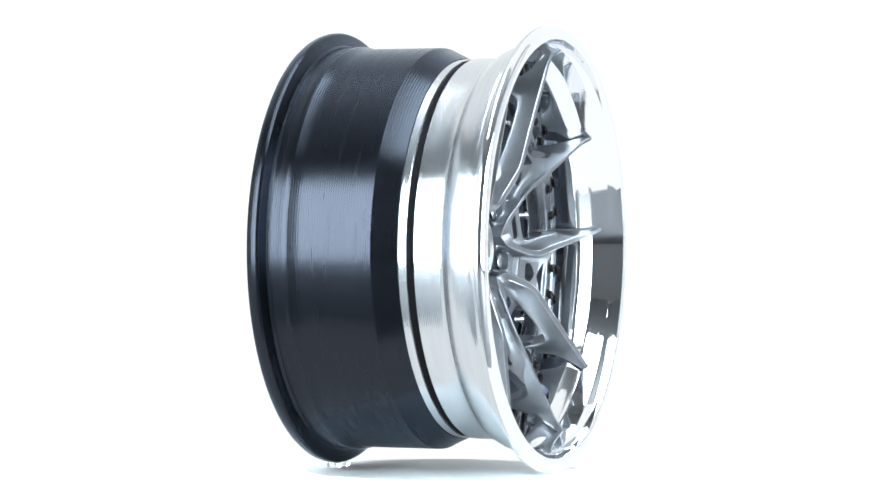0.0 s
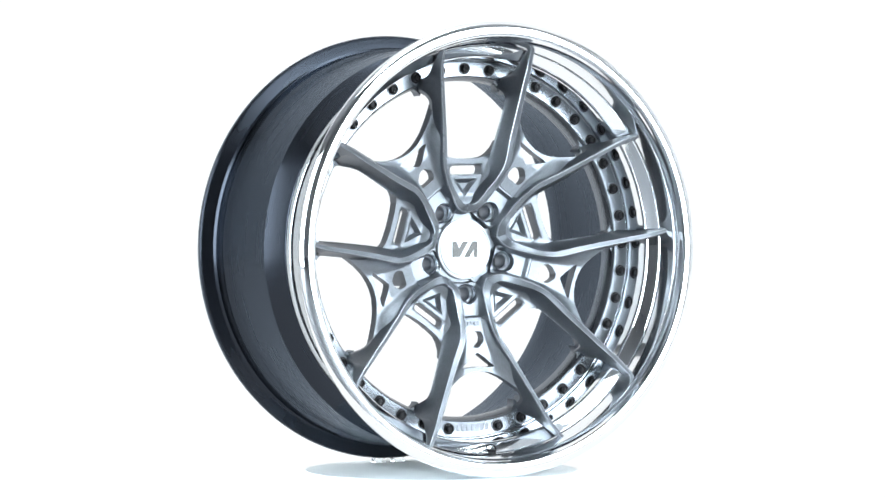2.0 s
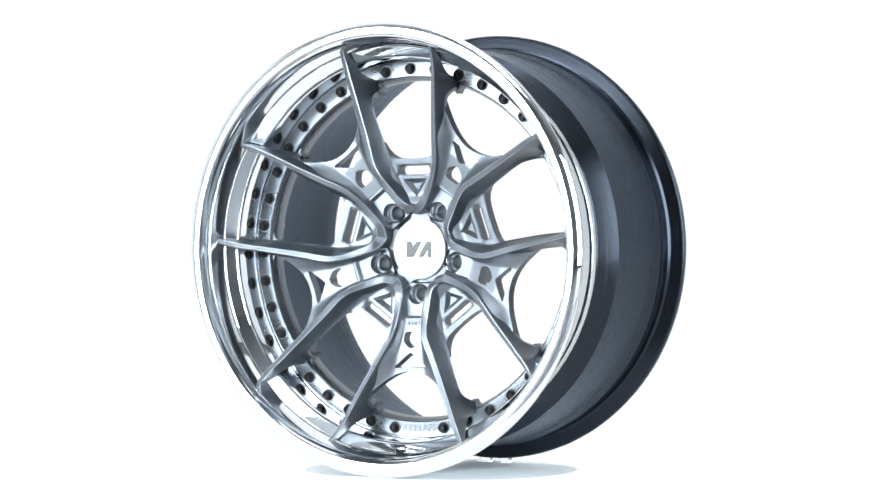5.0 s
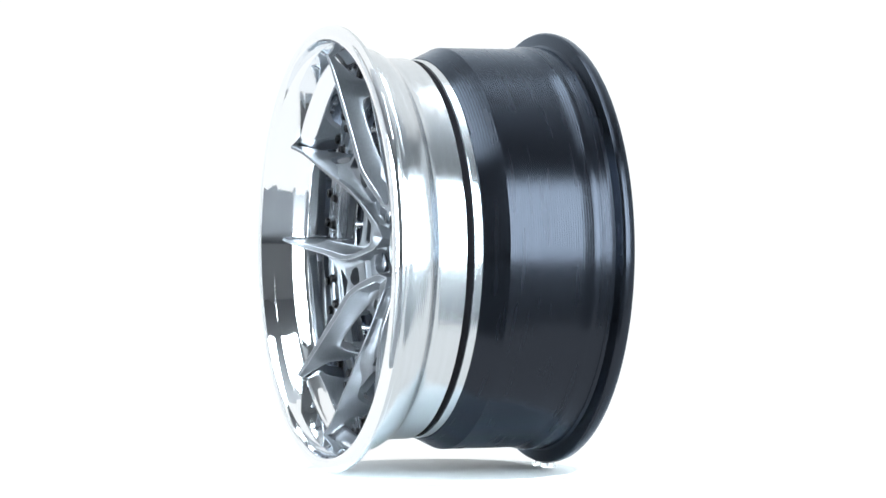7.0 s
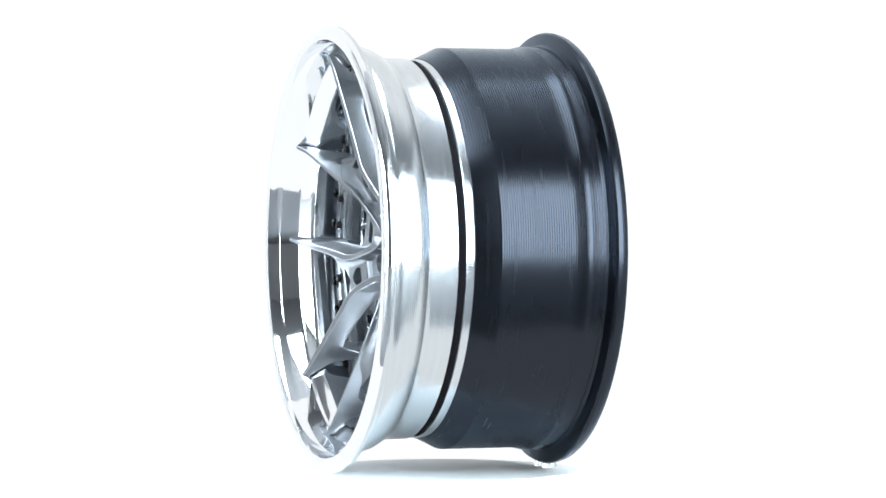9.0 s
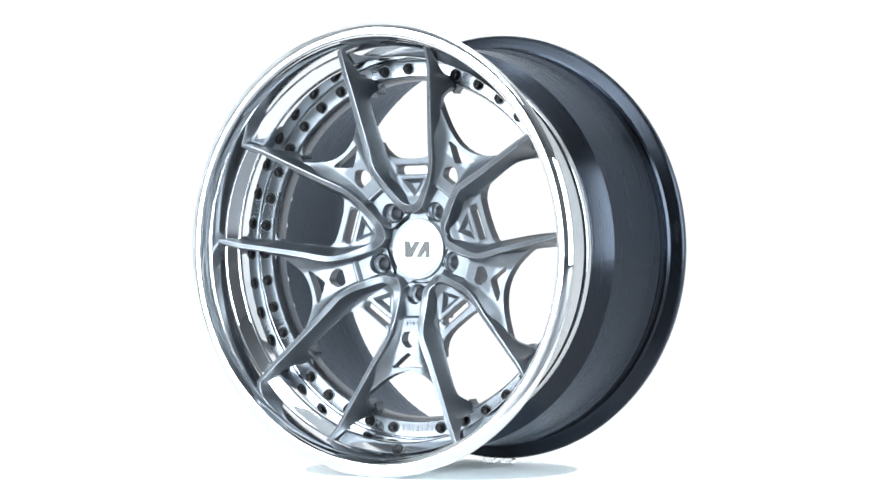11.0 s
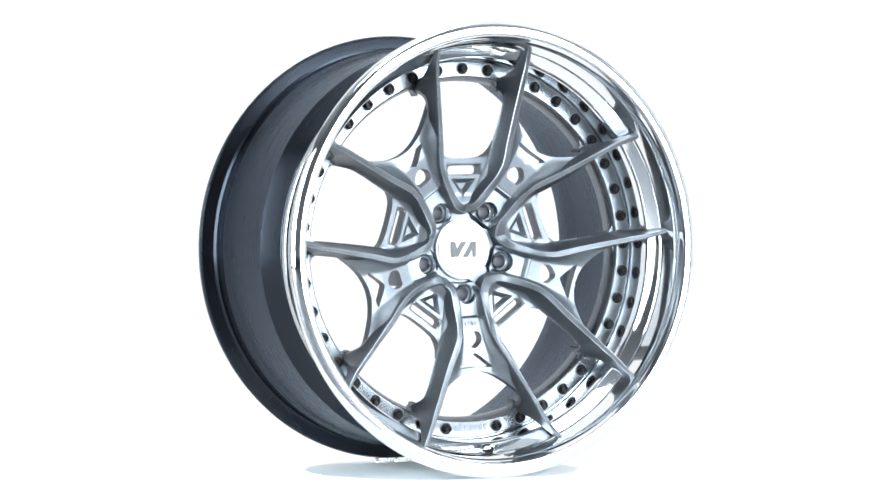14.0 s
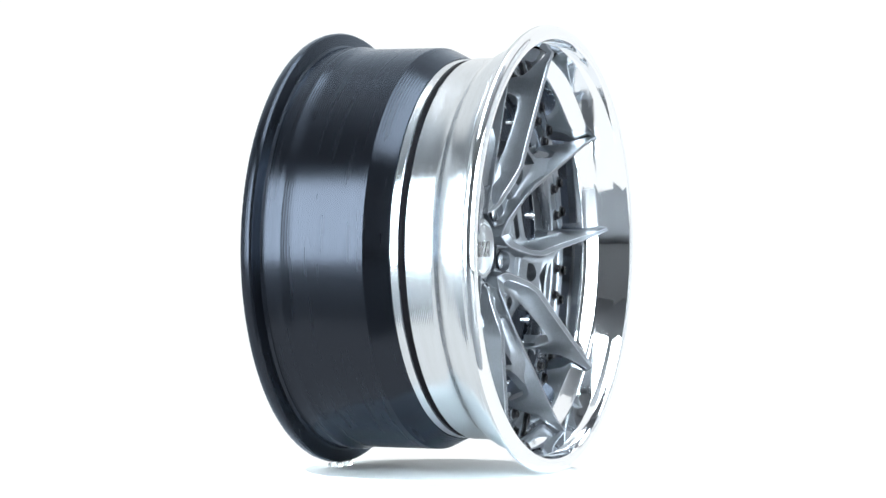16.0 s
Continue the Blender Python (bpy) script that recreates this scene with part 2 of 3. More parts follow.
def seat(ob, u=0.0012):
    ob.location.x += u
    return ob


# outer half: rolled lip, polished inside, turned outside
lip = [(0.2350, 0.0640), (0.2332, 0.0642), (0.2334, 0.0700), (0.2344, 0.0985), (0.2350, 0.1015), (0.2362, 0.1040), (0.2374, 0.1056),
       (0.2468, 0.1142), (0.2478, 0.1153), (0.2486, 0.1168), (0.2492, 0.1188), (0.2527, 0.1385), (0.2533, 0.1400), (0.2542, 0.1412), (0.2564, 0.1502), (0.2570, 0.1532),
       (0.2576, 0.1552), (0.2592, 0.1562), (0.2615, 0.1568), (0.2650, 0.1570), (0.2688, 0.1563), (0.2718, 0.1548), (0.2742, 0.1522),
       (0.2754, 0.1488)]
seat(part("polished_lip", revolve(lip, 288, False), CHROME, wheel, "mirror-polished rolled outer lip", 40))
skin = [(0.2754, 0.1488), (0.2751, 0.1452), (0.2734, 0.1423), (0.2705, 0.1412), (0.2640, 0.1428), (0.2590, 0.1425), (0.2555, 0.1405), (0.2540, 0.1385),
        (0.2534, 0.1350), (0.2528, 0.1330), (0.2534, 0.1300), (0.2534, 0.1262), (0.2518, 0.1205), (0.2494, 0.1110), (0.2478, 0.1058), (0.2440, 0.0988),
        (0.2395, 0.0935), (0.2368, 0.0900), (0.2360, 0.0850), (0.2358, 0.0548), (0.2340, 0.0530), (0.2325, 0.0530), (0.2325, 0.0630), (0.2350, 0.0640)]
seat(part("outer_barrel", revolve(skin, 288, False), TURNED, wheel, "bright turned aluminium outer barrel half", 30))
seat(part("seal_ring", revolve([(0.2280, 0.0534), (0.2318, 0.0534), (0.2326, 0.0520), (0.2329, 0.0485), (0.2326, 0.0450), (0.2318, 0.0438), (0.2280, 0.0438)], 192), RUBBER, wheel, "black sealant ring"))
seat(part("bare_band", revolve([(0.2290, 0.0438), (0.2338, 0.0438), (0.2345, 0.0430), (0.2350, 0.0345), (0.2290, 0.0345)], 256), TURNED, wheel, "bare machined edge of the barrel"))
inner = [(0.2300, 0.0345), (0.2356, 0.0345), (0.2362, 0.0338), (0.2372, 0.0300), (0.2485, 0.0070), (0.2495, 0.0050), (0.2495, -0.0850), (0.2500, -0.0920),
         (0.2522, -0.1000), (0.2527, -0.1030), (0.2522, -0.1060), (0.2520, -0.1080), (0.2524, -0.1100), (0.2526, -0.1230), (0.2550, -0.1262), (0.2590, -0.1275), (0.2650, -0.1290),
         (0.2688, -0.1305), (0.2703, -0.1335), (0.2700, -0.1375), (0.2685, -0.1425), (0.2652, -0.1468), (0.2600, -0.1488), (0.2540, -0.1490), (0.2490, -0.1470), (0.2470, -0.1420),
         (0.2465, -0.1200), (0.2445, -0.1000), (0.2440, -0.0100), (0.2310, 0.0240), (0.2270, 0.0300)]
seat(part("inner_barrel", revolve(inner, 288), BLACK, wheel, "black anodised inner barrel half", 24))

# bolt flange of the centre
flange = [(0.2322, 0.0440), (0.2322, 0.0640), (0.2312, 0.0655), (0.2295, 0.0662), (0.2130, 0.0662), (0.2115, 0.0650), (0.2095, 0.0600), (0.2075, 0.0560), (0.2070, 0.0440)]
seat(part("bolt_flange", revolve(flange, 240), FLANGE_METAL, wheel, "brushed dark grey bolt flange", 25))


BOLT_END = material("zinc_steel", (0.72, 0.74, 0.76), 1.0, 0.25)


def bolt_mesh():
    bm = bmesh.new()
    prof = [(0.0001, 0.0), (0.0070, 0.0), (0.0070, 0.0012), (0.0062, 0.0018), (0.0052, 0.0020), (0.0050, 0.0062), (0.0042, 0.0068), (0.0030, 0.0066), (0.0026, 0.0046), (0.0001, 0.0046)]
    return revolve(prof, 18, False, bm)


bolt0 = None
for k in range(40):
    if k in (20, ):
        continue
    a = radians(90.14 + ROLL + 9 * k)
    m = Matrix.Translation((0.2219 * math.cos(a) + 0.0012, -0.0662, 0.2219 * math.sin(a)))
    if bolt0 is None:
        bolt0 = part("bolt", bolt_mesh(), BOLT_BLACK, wheel, "black flange bolt", 40)
        core0 = part("socket", revolve([(0.0001, 0.0052), (0.0012, 0.0056), (0.0024, 0.0050), (0.0026, 0.0047)], 10, False), BOLT_CORE, bolt0, "dark steel socket")
        part("washer", revolve([(0.0070, 0.0), (0.0072, 0.0009), (0.0080, 0.0009), (0.0084, 0.0)], 20, False), TITAN, bolt0, "bright spot-faced ring")
        part("bolt_end", revolve([(0.0001, -0.0395), (0.0042, -0.0395), (0.0048, -0.0388), (0.0048, -0.0300), (0.0075, -0.0300), (0.0075, -0.0220)], 12, False), BOLT_END, bolt0, "bright bolt end behind the flange")
        bolt0.matrix_basis = m
    else:
        copy_thing(bolt0, m)

# arms: each carries two spokes, with webs between them; a runs outwards, c across
ARM = -88.5


def arm_turn(k):
    # plan (c, a) has a along +z; turn it to the arm's angle about the axis
    return Matrix.Translation((0.0012, 0, 0)) @ Matrix.Rotation(radians(90 - (ARM + 72 * k)), 4, "Y")


# one spoke along its way from the hub: a and c of the crest on the arm's side, a and c of the edge on the pocket's side,
# w of the crest, drop to the pocket edge, run of the pocket wall, run of the arm wall, bottom w
SPOKE = [(0.0362, 0.0263, 0.0442, 0.0321, 0.0640, -0.0060, 0.0050, 0.0030, 0.0420),
         (0.0440, 0.0200, 0.0470, 0.0285, 0.0680, -0.0045, 0.0062, 0.0030, 0.0440),
         (0.0520, 0.0168, 0.0525, 0.0256, 0.0715, -0.0020, 0.0078, 0.0034, 0.0460),
         (0.0615, 0.0164, 0.0620, 0.0244, 0.0752, 0.0000, 0.0092, 0.0038, 0.0480),
         (0.0740, 0.0167, 0.0745, 0.0240, 0.0800, 0.0010, 0.0104, 0.0040, 0.0510),
         (0.0860, 0.0174, 0.0870, 0.0238, 0.0846, 0.0015, 0.0112, 0.0042, 0.0545),
         (0.0960, 0.0188, 0.0955, 0.0246, 0.0882, 0.0018, 0.0114, 0.0046, 0.0580),
         (0.1110, 0.0226, 0.1075, 0.0276, 0.0928, 0.0020, 0.0112, 0.0050, 0.0630),
         (0.1240, 0.0290, 0.1205, 0.0345, 0.0964, 0.0020, 0.0108, 0.0052, 0.0690),
         (0.1390, 0.0378, 0.1360, 0.0430, 0.1003, 0.0020, 0.0100, 0.0052, 0.0755),
         (0.1640, 0.0512, 0.1615, 0.0560, 0.1068, 0.0019, 0.0088, 0.0050, 0.0830),
         (0.1800, 0.0596, 0.1776, 0.0641, 0.1110, 0.0018, 0.0082, 0.0048, 0.0850),
         (0.1860, 0.0627, 0.1837, 0.0672, 0.1126, 0.0018, 0.0080, 0.0048, 0.0805),
         (0.1905, 0.0651, 0.1883, 0.0695, 0.1138, 0.0018, 0.0080, 0.0049, 0.0690),
         (0.1950, 0.0674, 0.1929, 0.0718, 0.1150, 0.0017, 0.0080, 0.0050, 0.0540),
         (0.2000, 0.0701, 0.1980, 0.0743, 0.1163, 0.0017, 0.0076, 0.0048, 0.0500),
         (0.2045, 0.0724, 0.2026, 0.0766, 0.1175, 0.0017, 0.0068, 0.0044, 0.0640),
         (0.2085, 0.0744, 0.2066, 0.0785, 0.1186, 0.0016, 0.0058, 0.0040, 0.0870),
         (0.2140, 0.0776, 0.2122, 0.0815, 0.1201, 0.0015, 0.0050, 0.0036, 0.0975),
         (0.2205, 0.0816, 0.2188, 0.0853, 0.1222, 0.0014, 0.0042, 0.0032, 0.1050),
         (0.2265, 0.0857, 0.2250, 0.0892, 0.1248, 0.0012, 0.0034, 0.0028, 0.1135),
         (0.2340, 0.0912, 0.2327, 0.0944, 0.1285, 0.0010, 0.0024, 0.0020, 0.1215)]


def along(rows, a, col):
    """Value of a column at a place a along the crest."""
    for p, q in zip(rows, rows[1:]):
        if a <= q[0]:
            t = max(0.0, (a - p[0]) / (q[0] - p[0]))
            return p[col] + (q[col] - p[col]) * t
    return rows[-1][col]


def spoke_path(n):
    """Rows along a smooth curve through SPOKE."""
    out = []
    last = len(SPOKE) - 1
    for i in range(n + 1):
        s = last * i / n
        k = min(int(s), last - 1)
        t = s - k
        p0, p1, p2, p3 = (SPOKE[max(0, min(last, k + q))] for q in (-1, 0, 1, 2))
        row = []
        for a, b, c, d in zip(p0, p1, p2, p3):
            row.append(0.5 * (2 * b + (c - a) * t + (2 * a - 5 * b + 4 * c - d) * t * t + (3 * b - a - 3 * c + d) * t ** 3))
        out.append(row)
    return out


def spoke_mesh(side):
    rows = []
    for aa, ca, ab, cb, w, drop, fw, hs, wb in spoke_path(110):
        crest, edge = Vector((ca, aa)), Vector((cb, ab))
        n = (edge - crest).normalized()
        we, deep = w - drop, w - wb
        ring = []
        for origin, off, z in ((crest, -hs * 0.8, wb), (crest, -hs, wb + 0.30 * deep), (crest, -hs * 0.66, w - 0.44 * deep), (crest, -hs * 0.36, w - 0.21 * deep),
                               (crest, -0.0009, w - 0.0011), (crest, -0.0002, w - 0.0002), (crest, 0.0004, w), (crest, 0.0011, w - 0.0003),
                               (edge, -0.0006, we), (edge, 0.0000, we - 0.0001), (edge, 0.0006, we - 0.0008),
                               (edge, fw * 0.34, we - 0.36 * deep), (edge, fw * 0.66, we - 0.66 * deep), (edge, fw * 0.86, we - 0.80 * deep), (edge, fw, wb + 0.06 * deep), (edge, fw - 0.0012, wb)):
            p = origin + n * off
            ring.append((side * p.x, -z, p.y))
        rows.append(ring)
    return loft(rows, strips=(5, 6, 9))


def ramp_between(x, x0, x1):
    """0 at x0, 1 at x1, eased; x1 may be the lesser."""
    t = max(0.0, min(1.0, (x - x0) / (x1 - x0)))
    return t * t * (3 - 2 * t)


# web between the two spokes of an arm, with its two windows and the strap at its outer end
def arm_web():
    half = [(0.0185, 0.0800), (0.0195, 0.0950), (0.0235, 0.1110), (0.0300, 0.1240), (0.0388, 0.1390), (0.0480, 0.1560), (0.0590, 0.1770), (0.0565, 0.1790), (0.0525, 0.1752),
            (0.0440, 0.1682), (0.0360, 0.1622), (0.0280, 0.1570), (0.0198, 0.1530), (0.0100, 0.1503), (0.0, 0.1494)]
    outline = half + [(-x, y) for x, y in reversed(half[:-1])]
    heart = rounded([(-0.0092, 0.1010), (0.0092, 0.1010), (0.0119, 0.1075), (0.0110, 0.1140), (0.0030, 0.1212), (-0.0030, 0.1212), (-0.0110, 0.1140), (-0.0119, 0.1075)], 0.0040)
    tri = rounded([(0.0, 0.1265), (0.0085, 0.1325), (0.0225, 0.1440), (0.0200, 0.1458), (0.0, 0.1446), (-0.0200, 0.1458), (-0.0225, 0.1440), (-0.0085, 0.1325)], 0.003)

    def front(x, y):
        w = 0.0739 + 0.24 * (y - 0.0912) - 0.20 * max(0.0, y - 0.1300)
        crest, c0 = along(SPOKE, y, 4), along(SPOKE, y, 1)
        reach = 0.0065 + 0.70 * max(0.0, c0 - 0.0184)
        t = max(0.0, min(1.0, (abs(x) - (c0 - reach)) / reach))
        w += (crest - 0.0024 - 0.0120 * ramp_between(y, 0.138, 0.170) - w) * t ** 1.6
        return w - 0.0060 * ramp_between(y, 0.0872, 0.0850) * (1 - ramp_between(abs(x), 0.0125, 0.0165))

    return sheet_solid(outline, [heart, tri], front, lambda x, y: 0.0610 + 0.16 * (y - 0.0912) + 0.15 * max(0.0, abs(x) - 0.02), 0.0012)


def lug_pad():
    """Sunk tray with the lug hole and its round seat, between the spokes' roots."""
    outline = rounded([(-0.0172, 0.0425), (0.0172, 0.0425), (0.0186, 0.0868), (-0.0186, 0.0868)], 0.0030)
    hole = [(0.0078 * math.cos(q), 0.0555 + 0.0078 * math.sin(q)) for q in [2 * math.pi * i / 36 for i in range(36)]]

    def front(x, y):
        r = math.hypot(x, y - 0.0555)
        w = 0.0560 + 0.0090 * ramp_between(y, 0.0480, 0.0640) + 0.05 * max(0.0, y - 0.064)
        w += 0.0058 * ramp_between(y, 0.0818, 0.0850)
        seat_w = 0.0530 - 0.0030 * ramp_between(r, 0.0092, 0.0080)
        w = seat_w + (w - seat_w) * ramp_between(r, 0.0106, 0.0124)
        side = ramp_between(abs(x), 0.0120, 0.0168)
        return w + (max(w, along(SPOKE, y, 4) - 0.0022) - w) * side * ramp_between(y, 0.0425, 0.0500)

    rings = [[(r * math.cos(q), 0.0555 + r * math.sin(q)) for q in [2 * math.pi * i / 48 for i in range(48)]] for r in (0.0092, 0.0106, 0.0115, 0.0124)]
    frames = [rounded([(-x, 0.0440), (x, 0.0440), (x, y), (-x, y)], 0.0015) for x, y in ((0.0120, 0.0818), (0.0144, 0.0834), (0.0166, 0.0850))]
    return sheet_solid(outline, [hole], front, lambda x, y: 0.006, 0.0011, rings + frames)


# pocket web between neighbouring arms, with its slot and triangular dent
def pocket_web():
    half = [(0.010, 0.0500), (0.022, 0.062), (0.034, 0.088), (0.041, 0.113), (0.0450, 0.1330), (0.0418, 0.1330), (0.0382, 0.1245), (0.0325, 0.1175), (0.0250, 0.1132), (0.0150, 0.1118), (0.0, 0.1113)]
    outline = half + [(-x, y) for x, y in reversed(half[:-1])]
    slot = rounded([(-0.0222, 0.0920), (0.0222, 0.0920), (0.0222, 0.1030), (-0.0222, 0.1030)], 0.0052, 6)

    def front(x, y):
        w = 0.0640 + 0.16 * (y - 0.0973) + 0.20 * max(0.0, y - 0.1130)
        # fillet against the walls of the spokes
        wall = 0.0185 + (y - 0.070) * 0.42
        w += 0.013 * max(0.0, min(1.0, (abs(x) - wall + 0.006) / 0.012)) ** 2
        # lip of the slot
        d = max(abs(x) - 0.0222, abs(y - 0.0975) - 0.0055)
        w -= 0.0011 * ramp_between(d, 0.0016, 0.0)
        # floor rises to the hub; triangular dent, apex towards the hub
        w += 0.0075 * ramp_between(y, 0.0700, 0.0530)
        d = min((y - 0.0655) * 0.62 - abs(x) * 0.78, 0.0862 - y)
        return w - 0.0050 * max(0.0, min(1.0, (d + 0.0006) / 0.0052))

    # creases of the dent, at its brim and at its floor
    dents = []
    for d in (-0.0006, 0.0046):
        y0, y1 = 0.0655 + d / 0.62, 0.0862 - d
        x1 = ((y1 - 0.0655) * 0.62 - d) / 0.78
        dents.append([(0.0, y0), (x1, y1), (-x1, y1)])
    brim = rounded([(-0.0238, 0.0904), (0.0238, 0.0904), (0.0238, 0.1046), (-0.0238, 0.1046)], 0.0066, 6)
    return sheet_solid(outline, [slot], front, lambda x, y: front(x, y) - 0.015, 0.0011, dents + [brim])


def gusset(side, way):
    """Curved fillet where a spoke's foot runs into the bolt flange; way +1 on the pocket's side."""
    foot = Vector((0.0715, 0.1970))
    out = foot.normalized()
    across = Vector((out.y, -out.x)) * way
    size = 0.0125
    plan = [foot - across * 0.002, foot + out * 0.006 - across * 0.002, foot + out * 0.006 + across * (0.006 + size)]
    for k in range(9):
        q = radians(90 * k / 8)
        plan.append(foot + across * (0.006 + size - size * math.sin(q)) + out * (0.0012 - size + size * math.cos(q)))
    bm = bmesh.new()
    top, low = [], []
    for p in plan:
        top.append(bm.verts.new((side * p.x, -0.0625, p.y)))
        low.append(bm.verts.new((side * p.x, -0.0450, p.y)))
    bm.faces.new(top)
    bm.faces.new(low[::-1])
    for k in range(len(top)):
        q = (k + 1) % len(top)
        bm.faces.new((top[k], low[k], low[q], top[q]))
    bmesh.ops.bevel(bm, geom=[e for e in bm.edges if e.verts[0] in top and e.verts[1] in top], offset=0.0012, segments=2, affect="EDGES")
    return bm


def lug_seat():
    """Machined bore and rounded seat of a lug hole, about the point that carries it."""
    return revolve([(0.0127, 0.0600), (0.0118, 0.0590), (0.0107, 0.0552), (0.0102, 0.0538), (0.0092, 0.0534), (0.0080, 0.0518), (0.0075, 0.0490), (0.0075, 0.0080)], 40, False)


hub = [(0.0300, 0.0000), (0.0300, 0.0460), (0.0410, 0.0465), (0.0432, 0.0500), (0.0445, 0.0505), (0.0470, 0.0500), (0.0475, 0.0460), (0.0475, 0.0000)]
seat(part("hub", revolve(hub, 160), TITAN, wheel, "brushed grey hub with the mounting pad", 25))

PIECES = (("spoke", spoke_mesh(1), 0), ("spoke", spoke_mesh(-1), 0), ("arm_web", arm_web(), 0), ("lug_pad", lug_pad(), 0), ("pocket_web", pocket_web(), -36),
          ("gusset", gusset(1, 1), 0), ("gusset", gusset(1, -1), 0), ("gusset", gusset(-1, 1), 0), ("gusset", gusset(-1, -1), 0))
for name, built, extra in PIECES:
    first = part(name, built, TITAN, wheel, sharp=12 if name == "spoke" else 30)
    if name == "spoke":
        first.data.materials.append(EDGE)
    first.matrix_basis = arm_turn(0) @ Matrix.Rotation(radians(extra), 4, "Y")
    for k in range(1, 5):
        copy_thing(first, arm_turn(k) @ Matrix.Rotation(radians(extra), 4, "Y"))

first = part("lug_seat", lug_seat(), SEAT_METAL, wheel, "bright machined lug seat", 40)
first.matrix_basis = arm_turn(0) @ Matrix.Translation((0, 0, 0.0555))
for k in range(1, 5):
    copy_thing(first, arm_turn(k) @ Matrix.Translation((0, 0, 0.0555)))

# centre cap
cap = seat(part("centre_cap", revolve([(0.0001, 0.0400), (0.0376, 0.0400), (0.0376, 0.0470), (0.0368, 0.0482), (0.0352, 0.0485), (0.0346, 0.0478), (0.0338, 0.0478),
                                      (0.0334, 0.0486), (0.0300, 0.0490), (0.0290, 0.04885), (0.0280, 0.0490), (0.0001, 0.0494)], 96, False), CAP_METAL, wheel, "spun aluminium centre cap", 20))


cap.location.y -= 0.0077
# scalloped skirt of the cap, drawn in at the lug seats
skirt = []
for q in range(180):
    g = radians(2 * q)
    r = 0.0415 + 0.0042 * max(-1.0, min(1.0, 2.2 * math.cos(5 * (g - radians(ARM + 36)))))
    skirt.append((r * math.cos(g), r * math.sin(g)))


def plate(points, w0, w1):
    bm = bmesh.new()
    a = [bm.verts.new((x, -w1, y)) for x, y in points]
    b = [bm.verts.new((x, -w0, y)) for x, y in points]
    bm.faces.new(a)
    bm.faces.new(b[::-1])
    for i in range(len(a)):
        j = (i + 1) % len(a)
        bm.faces.new((a[i], b[i], b[j], a[j]))
    return bm


bm = plate(skirt, 0.0370, 0.0442)
bmesh.ops.bevel(bm, geom=[e for e in bm.edges if abs(e.verts[0].co.y + 0.0442) < 1e-6 and abs(e.verts[1].co.y + 0.0442) < 1e-6], offset=0.0008, segments=2, affect="EDGES")
part("cap_skirt", bm, TITAN, cap, "scalloped aluminium skirt of the cap")
MARKS = ([(-0.0175, 0.0092), (-0.0115, 0.0092), (-0.0085, 0.0005), (-0.0030, 0.0092), (0.0045, 0.0092), (-0.0075, -0.0100), (-0.0172, -0.0100)],
         [(-0.0010, -0.0100), (0.0110, 0.0092), (0.0178, 0.0092), (0.0178, -0.0100), (0.0128, -0.0100), (0.0128, 0.0000), (0.0062, -0.0100)])
for pts in MARKS:
    part("emblem", plate(pts, 0.0485, 0.0500), INK, cap, "black enamel emblem shape")
# illegible small lettering round the cap's edge: plain bars
for base in (94, -87):
    for i in range(-7, 7):
        if i == 0:
            continue
        a = radians(base - i * 5.6)
        m = Matrix.Rotation(math.pi / 2 - a, 4, "Y") @ Matrix.Translation((0, 0, 0.0317))
        bm = plate([(-0.0006, -0.0010), (0.0006, -0.0010), (0.0006, 0.0010), (-0.0006, 0.0010)], 0.0480, 0.0496)
        bm.transform(m)
        part("lettering_bar", bm, ENGRAVED, cap, "pale engraved bar")
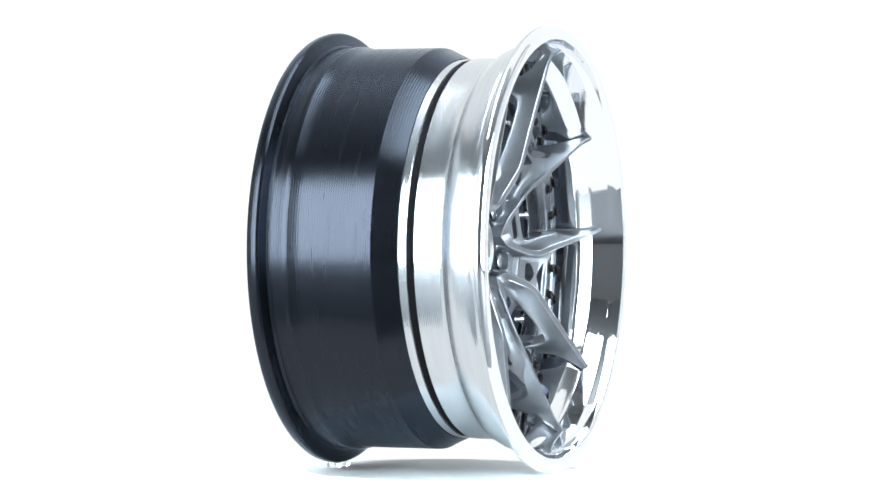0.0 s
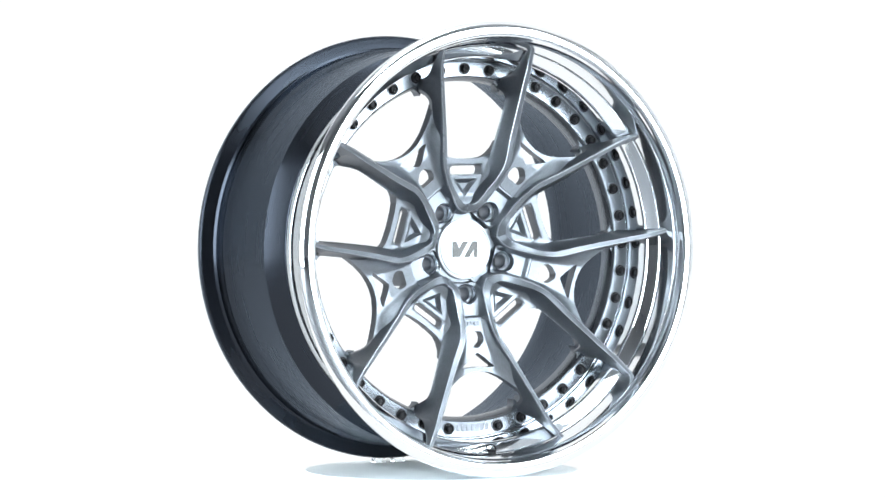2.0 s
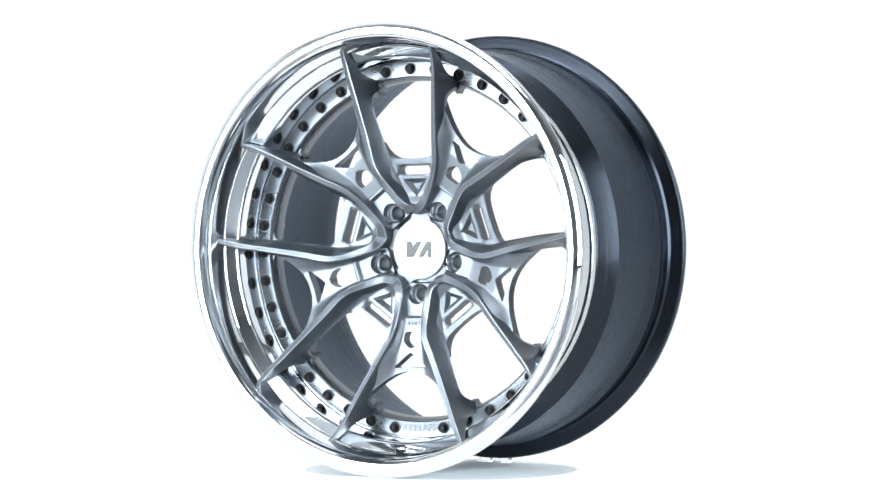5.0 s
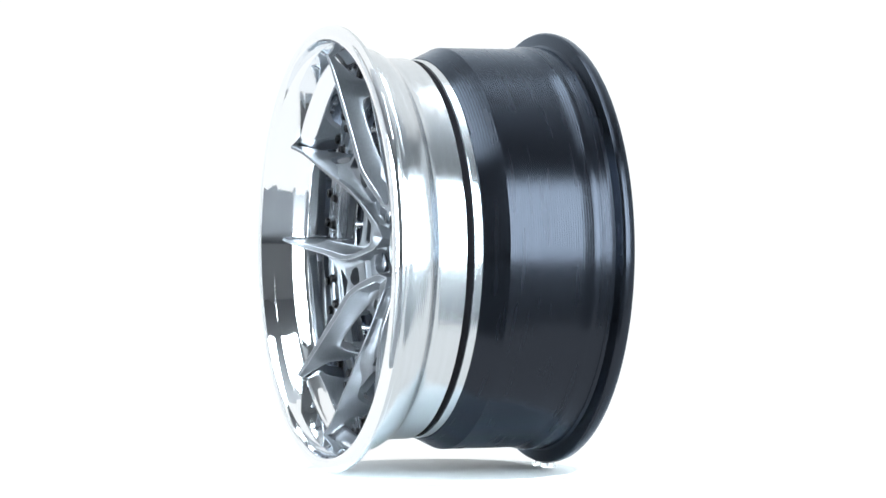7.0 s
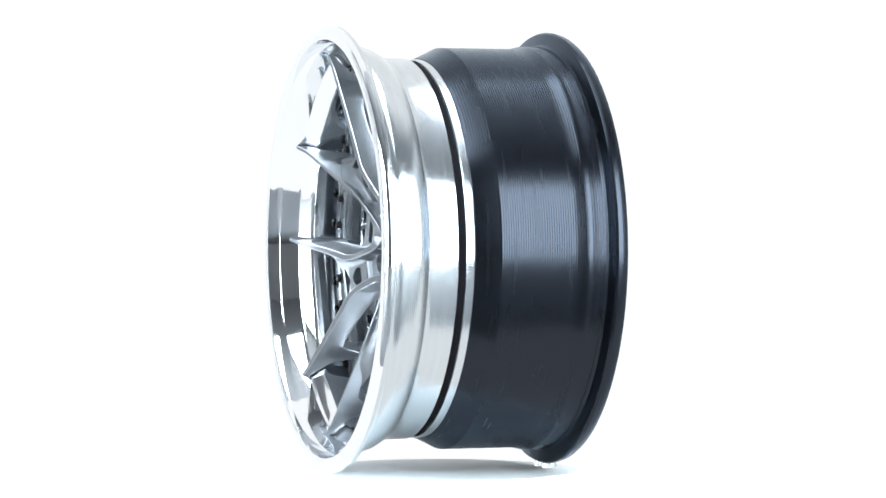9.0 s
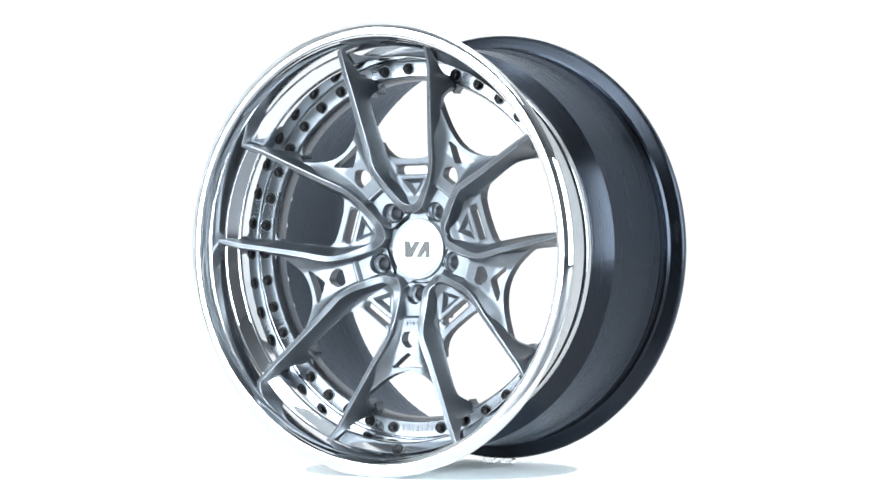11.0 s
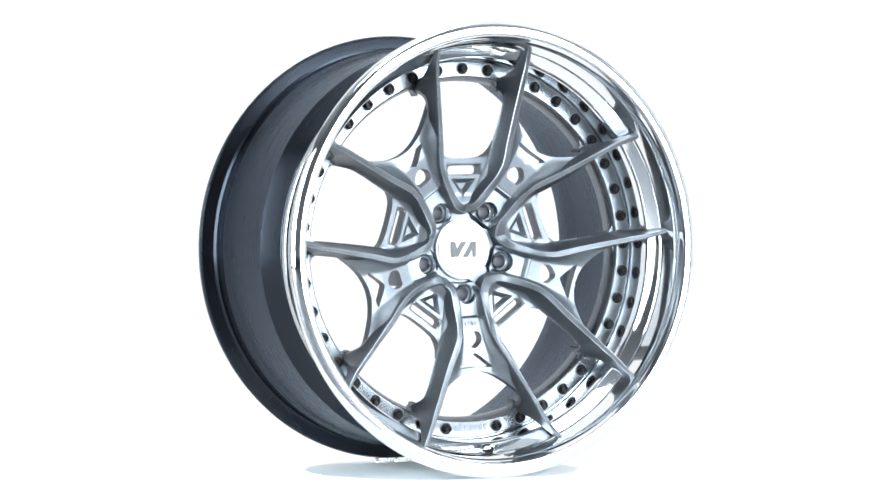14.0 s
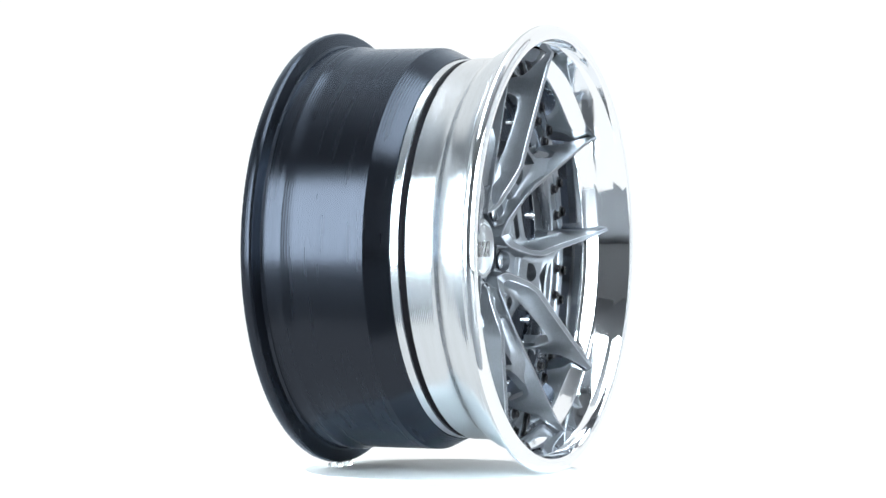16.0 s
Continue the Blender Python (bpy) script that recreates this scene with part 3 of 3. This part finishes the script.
# engraved word on the flange, as bars
for i in range(7):
    a = radians(ARM + (i - 3) * 1.75)
    bm = plate([(-0.0026, -0.0040), (0.0018, -0.0040), (0.0026, 0.0040), (-0.0018, 0.0040)], 0.0655, 0.0667)
    bm.transform(Matrix.Translation((0.0012, 0, 0)) @ Matrix.Rotation(math.pi / 2 - a, 4, "Y") @ Matrix.Translation((0, 0, 0.2205)))
    part("engraved_bar", bm, ETCHED, wheel, "pale engraved bar on the flange")

# valve hole in the polished wall
vm = revolve([(0.0001, 0.0), (0.0052, 0.0), (0.0056, 0.0010), (0.0070, 0.0012), (0.0074, 0.0)], 20, False)
valve = part("valve_hole", vm, BOLT_BLACK, wheel, "dark valve hole")
valve.matrix_basis = Matrix.Translation((0.0012, 0, 0)) @ Matrix.Rotation(radians(90 - ARM), 4, "Y") @ pose(0, -0.1104, 0.2428, 47)

# short illegible stamp on the lowest arm, as bars
for i in range(4):
    bm = plate([(-0.0016, -0.0024), (0.0016, -0.0024), (0.0016, 0.0024), (-0.0016, 0.0024)], 0.0700, 0.0746 + 0.0008 * (i % 2))
    bm.transform(Matrix.Translation(((i - 1.5) * 0.0046, 0, 0.0912)))
    bar = part("stamped_bar", bm, ETCHED, wheel, "shallow stamped bar on the arm")
    bar.matrix_basis = arm_turn(0)

# clear blocks that steady the rear flange on the turntable
CLEAR = material("clear_acrylic", (0.95, 0.98, 1.0), 0.0, 0.04, Transmission_Weight=1.0, IOR=1.49)
blocks = []
for u in (-0.014, 0.014):
    bm = box(bmesh.new(), (u - 0.007, 0.1310, TABLE_TOP), (u + 0.007, 0.1460, AXLE - 0.2699))
    bmesh.ops.bevel(bm, geom=bm.edges[:], offset=0.0008, segments=2, affect="EDGES")
    block = mesh_object("clear_block", bm, CLEAR)
    tagged(block, "small clear acrylic block under the wheel's rear flange", "block", "blocks under the wheel")
    block.location = (PIVOT_X, 0, 0)
    blocks.append(block)


# ---- what moves ----
def yaw(t):
    return 69.2 - 19.85 * t if t < 8.06 else -90.79 + 19.85 * (t - 8.06)


def motions():
    times = [0.5 * i for i in range(16)] + [7.9, 7.98, 8.06, 8.14, 8.22] + [8.5 + 0.5 * i for i in range(16)]
    for thing, z in ((wheel, AXLE), (table, 0.0), (blocks[0], 0.0), (blocks[1], 0.0)):
        walk(thing, [(t, pose(PIVOT_X, 0, z, 0, 0, yaw(t))) for t in times])


motions()
